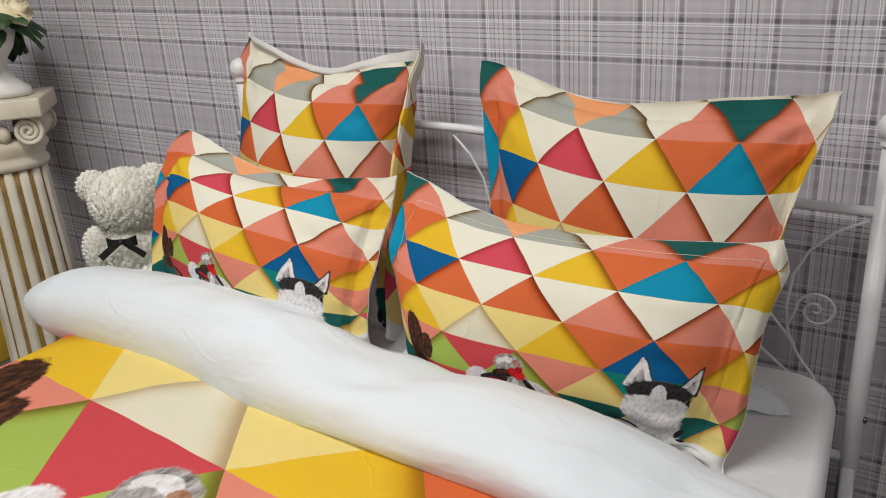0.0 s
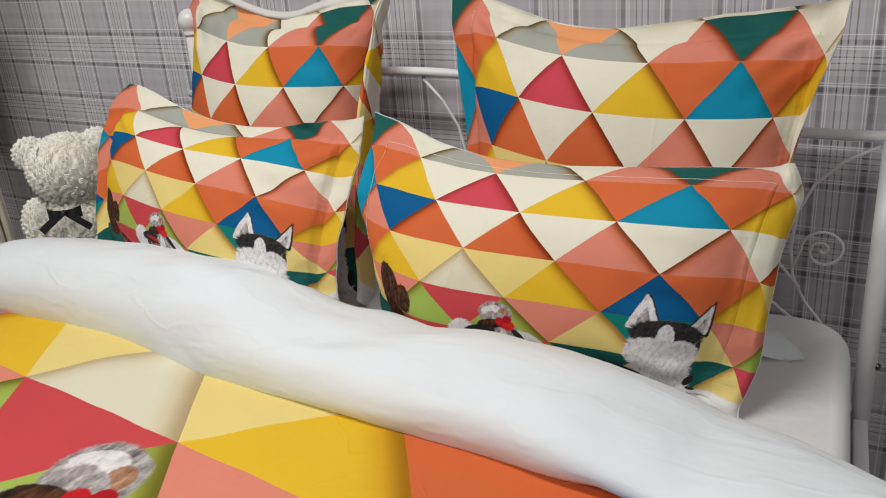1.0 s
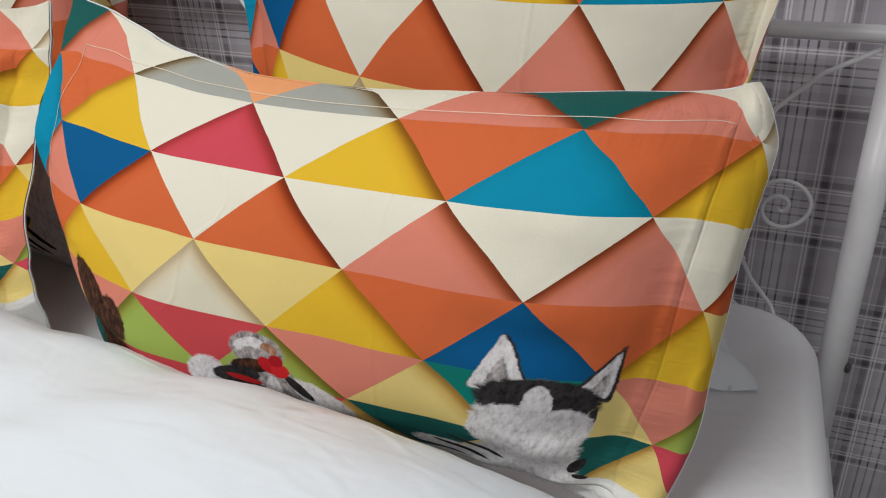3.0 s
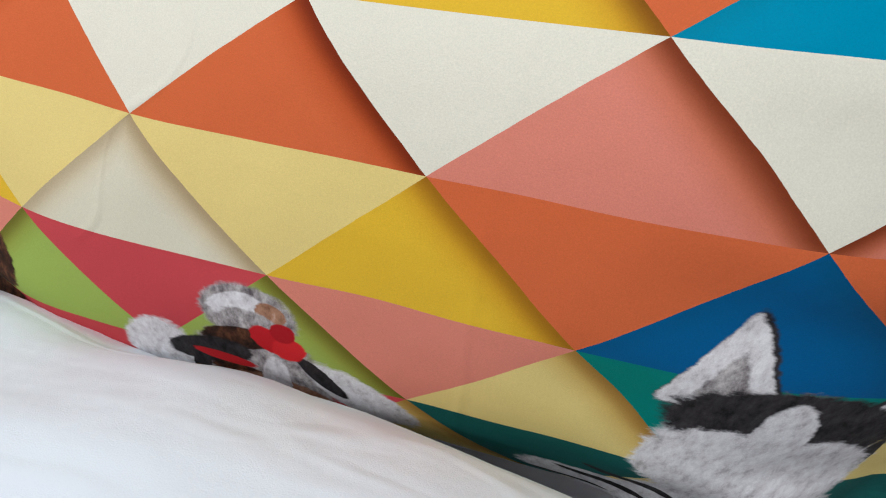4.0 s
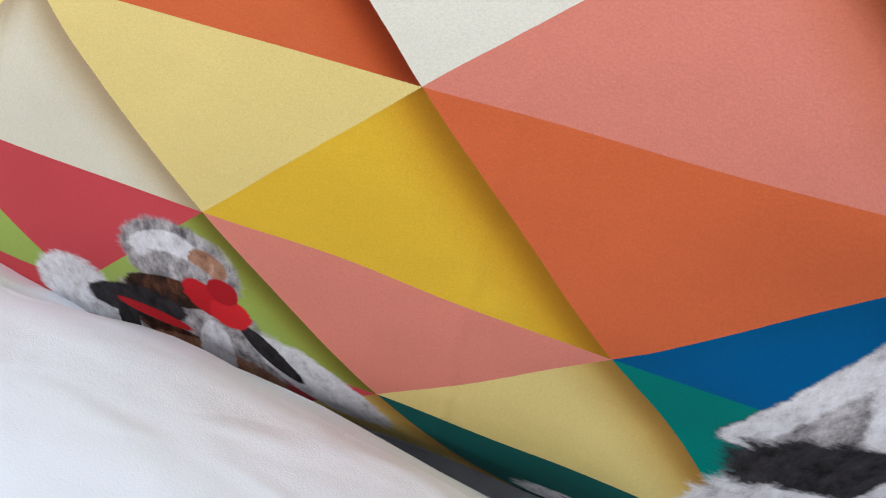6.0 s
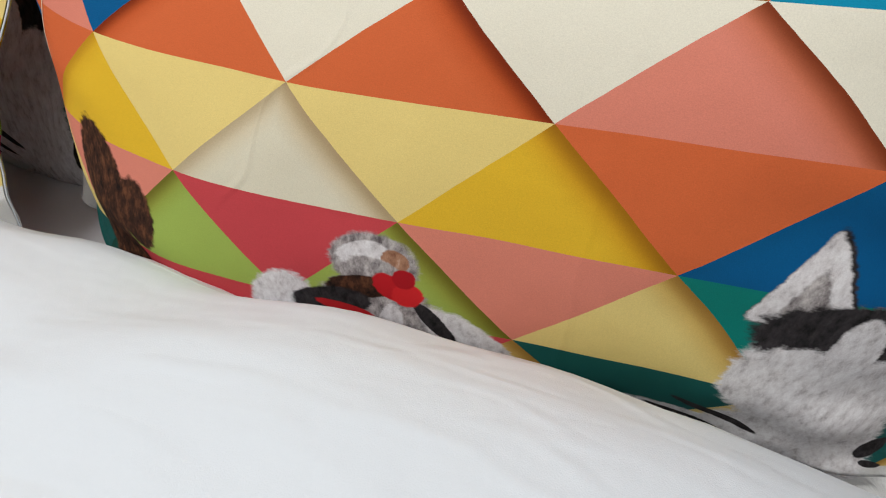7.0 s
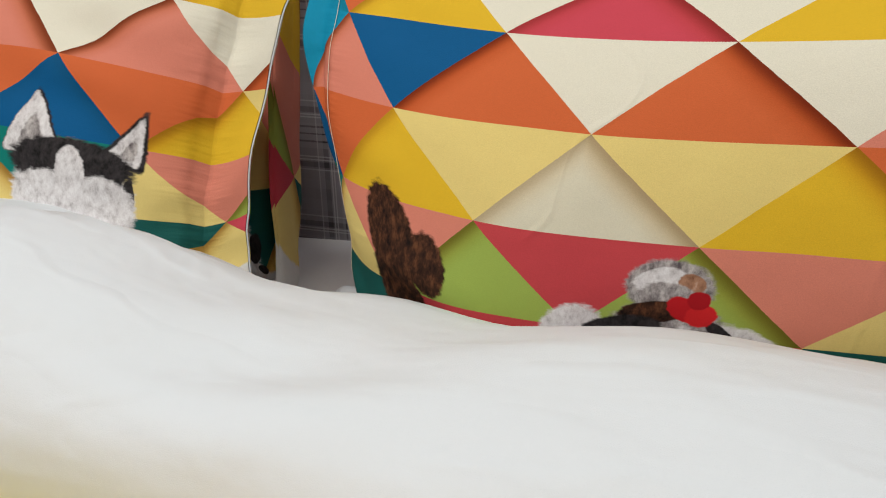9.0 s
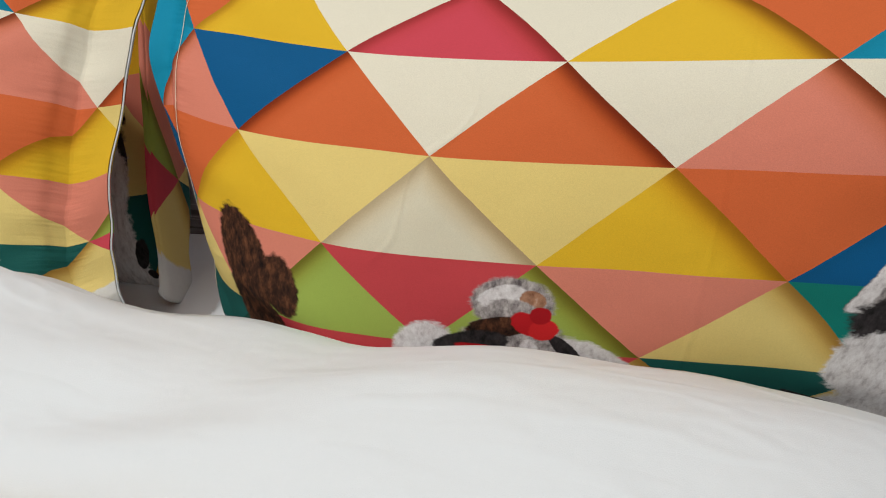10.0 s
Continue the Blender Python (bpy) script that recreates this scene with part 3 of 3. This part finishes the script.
pillow((0.7, 0.43, 0.07, 0.5, 0.05), [-1.0931, 1.0853, 0.7346, -0.2529, 0.5571, 1.2492, 1.612, 0.1443, 0.0611],
       [0.0046, 0.0319, -0.0237, -0.0124, -0.0128, 0.0079, -0.0544, -0.0146, -0.0086, 0.013, 0.015, 0.0063, 0.0261, 0.0086, 0.0147, -0.0001, 0.0002, 0.0054, -0.0051, -0.0175, -0.0084],
       [-0.0052, 0.002, 0.015, 0.0009, 0.0164, 0.0005, -0.0175, -0.0061, -0.0109, -0.0278, -0.0016, 0.0039, -0.0301, -0.0055, 0.0051, 0.0019, 0.0204, -0.0141],
       [0.0241, -0.0593, -0.0356, 0.0306, 0.0099, 0.0254, 0.0085, -0.0231, 0.0309, -0.0092, 0.0232, 0.0241, -0.0283, -0.0317, -0.0089, -0.029, 0.0024, 0.0532], 0, 0, 0, "bright triangle-print pillow behind the white fold, beside the bear", 7)
pillow((0.7, 0.55, 0.08, 0.5, 0.05), [-1.1001, 1.312, 0.8394, -0.273, 0.3523, 1.3214, 1.0045, 0.1406, 0.0865],
       [0.0023, 0.0302, -0.0246, 0.0285, 0.0064, -0.0088, -0.0305, -0.0005, 0.0188, -0.0116, -0.0033, -0.0435, 0.0208, 0.0325, 0.0137, -0.0546, -0.0265, -0.0251, -0.0166, -0.0495, 0.0183],
       [0.0235, -0.0129, -0.0294, 0.0367, -0.0208, 0.0024, -0.0106, -0.0292, -0.0072, -0.0332, 0.0293, -0.0053, -0.0336, 0.0053, 0.0451, -0.0651, -0.0029, -0.0791],
       [-0.1074, 0.1377, 0.0699, -0.1513, 0.0206, -0.0623, -0.0262, 0.0966, 0.0438, 0.041, -0.0305, 0.0598, -0.0238, 0.0037, -0.0531, 0.0179, -0.0711, 0.0527], 0, 0.11, 0.7, "bright triangle-print pillow with white back, against the headboard", 9, turns=((0, 1, 0.0, -0.025, 0.012), (-1, 1, -0.012, -0.03, 0.014), (1, 0, 0.05, 0.1, 0.0)))


def case_flap(x, y, turn):
    """A soft stuffed corner with a flat seamed edge."""
    dome = lambda q: max(0.0, 1 - (2 * q - 1) ** 4)
    top = lambda a, b: ((a - 0.5) * 0.085 * (1 - 0.12 * math.sin(6 * b)), (b - 0.5) * 0.09 * (1 - 0.25 * a), 0.004 + 0.03 * dome(a) * dome(b) * (0.5 + 0.5 * a) + 0.003 * math.sin(9 * b + 7 * a) * dome(a))
    bm = grid_bm(20, 16, top)
    grid_bm(20, 16, lambda a, b: (*top(1 - a, b)[:2], 0.001), bm=bm)
    bmesh.ops.remove_doubles(bm, verts=list(bm.verts), dist=0.0002)
    bmesh.ops.recalc_face_normals(bm, faces=list(bm.faces))
    ob = tagged(part("cloth_flap", bm, COTTON), "white corner of a pillowcase lying on the sheet", "cloth", "pillowcase corners")
    ob.matrix_world = pose(x, y, MT, 0, 0, turn)


case_flap(-0.74, 1.15, 200)
case_flap(-0.125, 1.235, 200)


# ---------- the duvet and its turned-back fold ----------
TOPLINE = [(-1.7, 0.71), (-1.5, 0.733), (-1.2, 0.742), (-1.0, 0.73), (-0.9, 0.712), (-0.75, 0.668), (-0.65, 0.655), (-0.53, 0.654), (-0.42, 0.65), (-0.3, 0.629), (-0.2, 0.603), (-0.13, 0.57), (-0.037, 0.52), (0.08, 0.425), (0.25, 0.36)]
FRONT = [(-1.7, 0.86), (-1.55, 0.89), (-1.17, 0.878), (-0.98, 0.843), (-0.83, 0.82), (-0.58, 0.797), (-0.4, 0.783), (-0.3, 0.767), (-0.2, 0.757), (-0.1, 0.733), (0.0, 0.68), (0.12, 0.605), (0.25, 0.52)]


def duvet_z(x, y):
    z = 0.556 + 0.012 * noise.noise(Vector((x * 2.3, y * 2.3, 3.1))) + 0.006 * noise.noise(Vector((x * 6, y * 5, 1.7))) + 0.0025 * noise.noise(Vector((x * 17, y * 11, 6.7)))
    over_l, over_r = max(0.0, -1.50 - x), max(0.0, x - 0.05)
    return z - 1.1 * over_l ** 1.25 - 1.6 * over_r ** 1.2


def duvet_uv(x, y):
    dx, dy = x + 1.209, y - 0.726
    return (0.99 * dx - 0.141 * dy) / 0.404, 2 + (-0.141 * dx - 0.99 * dy) / 0.23


def fold_point(a, x):
    """The fold's skin at angle a round its axis."""
    yf, zt = table(x, FRONT), table(x, TOPLINE)
    ra, zc = 0.1, 0.585 - 0.018 * min(1.0, max(0.0, (x + 0.25) / 0.1)) - max(0.0, x - 0.08) * 0.5
    yc = yf + ra
    b = math.sqrt(max(max(0.0, zt - zc + 0.64 * (0.93 - yc)) ** 2 - 0.41 * ra * ra, 0.03 ** 2))
    n = noise.noise(Vector((x * 3.0, a * 1.2, 5.0))) * 0.006 + noise.noise(Vector((x * 9 + a * 3, a * 2.0, 8.0))) * 0.0025
    drape = max(0.0, math.sin(a + 0.3)) * max(0.0, 1 - ((x + 0.74) / 0.4) ** 2)
    n += 0.004 * drape * math.sin(43 * x + 4.0 * a + 3.0 * noise.noise(Vector((x * 2, a, 7.0)))) + 0.006 * drape * math.sin(19 * x + 3.2 * a + 2.5 * noise.noise(Vector((x * 4, a, 2.0))))
    n += 0.005 * max(0.0, math.sin(a)) * (abs(noise.noise(Vector((x * 5.0 + a * 2.4, a * 0.8 - x * 1.5, 11.0)))) * -2.2 + 0.5)
    c, s = math.cos(a), math.sin(a)
    pw = lambda q: math.copysign(abs(q) ** 0.88, q)
    return Vector((x + 0.02 * c, yc + (ra + n) * pw(c), zc + (b + n) * pw(s)))


duvet = tagged(new("duvet"), "bright triangle-print duvet with its white underside turned back", "duvet")
XL, XR = -1.78, 0.27


def top_place(a, b):
    x = XL + a * (XR - XL)
    return x, -0.55 + b * (table(x, FRONT) + 0.65)


part("printed_top", grid_bm(110, 90, lambda a, b: (*top_place(a, b), duvet_z(*top_place(a, b))), lambda a, b: duvet_uv(*top_place(a, b))), PRINT, duvet)


def fold_bm():
    n = 40
    bm = bmesh.new()
    rings = []
    for k in range(131):
        x = -1.705 + 1.975 * k / 130
        end = min(1.0, (k + 0.6) / 9) ** 0.5
        ring = []
        mid = fold_point(0, x).lerp(fold_point(math.pi, x), 0.5)
        for q in range(n):
            p = fold_point(2 * math.pi * q / n, x)
            ring.append(bm.verts.new(mid + (p - mid) * end))
        rings.append(ring)
    for a, b in zip(rings, rings[1:]):
        for q in range(n):
            bm.faces.new((a[q], b[q], b[(q + 1) % n], a[(q + 1) % n]))
    bm.faces.new(rings[0])
    bm.faces.new(rings[-1][::-1])
    return bm


part("turned_fold", fold_bm(), FOLD_COTTON, duvet, "thick white rolled-back fold")


# ---------- bear, column, planter ----------
def small_table():
    t = tagged(new("bedside_table"), "low white bedside table behind the duvet fold", "table")
    part("tabletop", box_bm(-0.2, 0.2, -0.16, 0.16, 0.50, 0.525, 0.004), TIMBER, t)
    for sx in (-1, 1):
        for sy in (-1, 1):
            part("leg", box_bm(sx * 0.17 - 0.018, sx * 0.17 + 0.018, sy * 0.13 - 0.018, sy * 0.13 + 0.018, 0, 0.50, 0.003), TIMBER, t)
    t.location = (-1.70, 1.24, 0)


small_table()


def rose_bm(bm, centre, normal, r):
    """A small foam rose: spiral of petals on a dome."""
    n = Vector(normal).normalized()
    u = n.orthogonal().normalized()
    w = n.cross(u)
    turn = random.random() * 6.28
    prev = None
    for k in range(15):
        a = turn + k * 0.95
        rr = r * (1 - k / 16)
        h = r * (0.15 + 0.75 * k / 15)
        d = u * math.cos(a) + w * math.sin(a)
        outer, inner = Vector(centre) + d * rr + n * (h + 0.16 * r), Vector(centre) + d * rr * 0.72 + n * (h - 0.12 * r)
        base = Vector(centre) + d * rr * 1.04 + n * (h - 0.3 * r)
        cur = [bm.verts.new(p) for p in (base, outer, inner)]
        if prev:
            bm.faces.new((prev[0], cur[0], cur[1], prev[1]))
            bm.faces.new((prev[1], cur[1], cur[2], prev[2]))
        prev = cur


def bear():
    """One mesh: balls of the body, covered in small roses."""
    bm = bmesh.new()
    balls = [((0, 0, 0.085), (0.088, 0.078, 0.09)), ((0, -0.01, 0.218), (0.09, 0.08, 0.08)), ((-0.08, 0, 0.256), (0.037, 0.03, 0.037)), ((0.07, 0, 0.264), (0.038, 0.03, 0.038)),
             ((-0.085, -0.03, 0.1), (0.034, 0.04, 0.06)), ((0.085, -0.03, 0.1), (0.034, 0.04, 0.06)), ((-0.055, -0.085, 0.035), (0.036, 0.05, 0.034)), ((0.055, -0.085, 0.035), (0.036, 0.05, 0.034))]
    rnd = random.Random(5)
    for c, r in balls:
        g = bmesh.ops.create_icosphere(bm, subdivisions=2, radius=1.0, matrix=Matrix.Translation(c) @ Matrix.Diagonal((r[0] * 0.93, r[1] * 0.93, r[2] * 0.93, 1)))
        area = r[0] * r[1] + r[1] * r[2] + r[0] * r[2]
        count = int(area / 0.000042)
        for k in range(count):
            z = 1 - 2 * (k + 0.5) / count
            a = k * 2.39996 + rnd.random() * 0.2
            q = math.sqrt(1 - z * z)
            d = Vector((q * math.cos(a), q * math.sin(a), z))
            nrm = Vector((d.x / r[0], d.y / r[1], d.z / r[2]))
            rose_bm(bm, Vector(c) + Vector((d.x * r[0], d.y * r[1], d.z * r[2])) * 0.97, nrm, 0.0086)
    ob = tagged(part("rose_bear", bm, ROSE), "cream foam-rose bear figure with a black bow", "teddy bear")
    return ob


teddy = bear()
teddy.matrix_world = pose(-1.674, 1.24, 0.527, 0, 0, 32) @ Matrix.Diagonal((1.05, 1.05, 1.05, 1))


def bow():
    bm = bmesh.new()
    for s in (-1, 1):
        grid_bm(8, 4, lambda a, b: (s * a * 0.045, -0.012 * math.sin(a * 3.14), (b - 0.5) * (0.012 + 0.02 * a)), bm=bm)
        grid_bm(8, 2, lambda a, b: (s * (0.006 + a * 0.06) + (b - 0.5) * 0.012, -0.006 - 0.008 * a, -a * 0.045 + (b - 0.5) * 0.016 * s), bm=bm)
    bmesh.ops.create_icosphere(bm, subdivisions=2, radius=0.009, matrix=pose(0, -0.008, 0))
    return bm


ribbon = tagged(part("ribbon_bow", bow(), RIBBON), "black satin ribbon bow on the bear", "ribbon")
ribbon.matrix_world = pose(-1.674, 1.24, 0.527, 0, 0, 32) @ pose(0, -0.1, 0.148) @ Matrix.Diagonal((0.85, 0.9, 0.85, 1))


def column():
    col = tagged(new("pedestal_column"), "ivory plaster column with gilded flutes", "pedestal")
    prof = [(0.125 - 0.018 * k / 12, 0.12 + 0.66 * k / 12) for k in range(13)]
    part("shaft", lathe_bm(prof, 160, 16, 0.014), PLASTER, col)
    for k in range(16):
        a = 2 * math.pi * k / 16
        part("flute", tube_bm([((r - 0.0145) * math.cos(a), (r - 0.0145) * math.sin(a), z) for r, z in prof], 0.009, 8), GILT, col, "gilded groove")
    part("base", lathe_bm([(0.16, 0), (0.16, 0.05), (0.15, 0.06), (0.15, 0.08), (0.135, 0.1), (0.13, 0.12)], 48), PLASTER, col)
    part("neck", lathe_bm([(0.108, 0.78), (0.116, 0.785), (0.118, 0.8), (0.11, 0.808), (0.112, 0.82), (0.125, 0.84), (0.12, 0.86)], 48), PLASTER, col)
    for sx in (-1, 1):
        for sy in (-1, 1):
            pts = []
            for k in range(46):
                a = radians(90 - sx * k * 20)
                r = 0.036 * (1 - k / 48) + 0.003
                pts.append((sx * 0.1 + r * math.cos(a), sy * 0.118, 0.888 + r * math.sin(a)))
            part("volute", tube_bm(pts, 0.0065, 8), PLASTER, col)
        part("volute_roll", tube_bm([(sx * 0.1, -0.115, 0.888), (sx * 0.1, 0, 0.888), (sx * 0.1, 0.115, 0.888)], 0.033, 20), PLASTER, col)
    for k in range(10):
        a = 2 * math.pi * k / 10
        bm = bmesh.new()
        bmesh.ops.create_icosphere(bm, subdivisions=2, radius=1, matrix=pose(0.117 * math.cos(a), 0.117 * math.sin(a), 0.885) @ Matrix.Diagonal((0.018, 0.018, 0.026, 1)))
        part("egg_moulding", bm, PLASTER, col)
    part("abacus", box_bm(-0.15, 0.15, -0.15, 0.15, 0.925, 0.975, 0.006), PLASTER, col)
    col.matrix_world = pose(-2.195, 1.243, 0, 0, 0, 48) @ Matrix.Diagonal((1, 1, 1.036, 1))


column()


def planter():
    bm = lathe_bm([(0.07, 0), (0.075, 0.02), (0.05, 0.045), (0.036, 0.075), (0.04, 0.1), (0.062, 0.13), (0.076, 0.17), (0.078, 0.21), (0.07, 0.25), (0.06, 0.27), (0.05, 0.265)], 40)
    for v in bm.verts:
        v.co.x *= 1.0 + 0.25 * max(0, 0.06 - v.co.z) / 0.06
    ob = tagged(part("bust_planter", bm, CERAMIC), "white ceramic bust-shaped planter on the column", "vase")
    ob.matrix_world = pose(-2.15, 1.25, 1.012, 0, 0, 20)
    rnd = random.Random(3)
    flowers = tagged(new("rose_bouquet"), "cream silk roses with green leaves in the planter", "flowers")
    flowers.location = (-2.185, 1.245, 1.19)
    flowers.scale = (1.3, 1.3, 1.3)
    for k in range(9):
        a = k * 2.4
        r = 0.03 + 0.075 * (k / 9) ** 0.5
        bm = bmesh.new()
        for m in range(3):
            rose_bm(bm, (0, 0, 0.008 * m), (0, 0, 1), 0.045 - 0.012 * m)
        bl = part("rose", bm, PETAL, flowers)
        bl.matrix_local = pose(r * math.cos(a), r * math.sin(a), 0.06 - 0.35 * r, 0, 0, 0) @ pose(0, 0, 0, -math.sin(a) * 50, math.cos(a) * 50, 0)
    for k in range(26):
        a = k * 2.4 + 1.0
        leaf = grid_bm(6, 4, lambda p, q: (p * 0.1, (q - 0.5) * 0.085 * math.sin(3.1 * min(1, p + 0.03)), 0.012 * math.sin(3 * p) - 0.02 * abs(q - 0.5)))
        lf = part("leaf", leaf, LEAF, flowers)
        lf.matrix_local = pose(0.05 * math.cos(a), 0.05 * math.sin(a), 0.015 + 0.03 * rnd.random(), 0, rnd.uniform(10, 70), math.degrees(a))


planter()


def storage_box():
    """A low cloth-covered box on the floor behind the column."""
    box = tagged(new("storage_box"), "mustard cloth-covered storage box on the floor", "box")
    part("body", box_bm(-0.19, 0.19, -0.14, 0.14, 0, 0.17, 0.008), MUSTARD, box)
    part("lid", box_bm(-0.195, 0.195, -0.145, 0.145, 0.172, 0.21, 0.01), MUSTARD, box)
    box.matrix_world = pose(-2.92, 1.33, 0, 0, 0, 4)


storage_box()
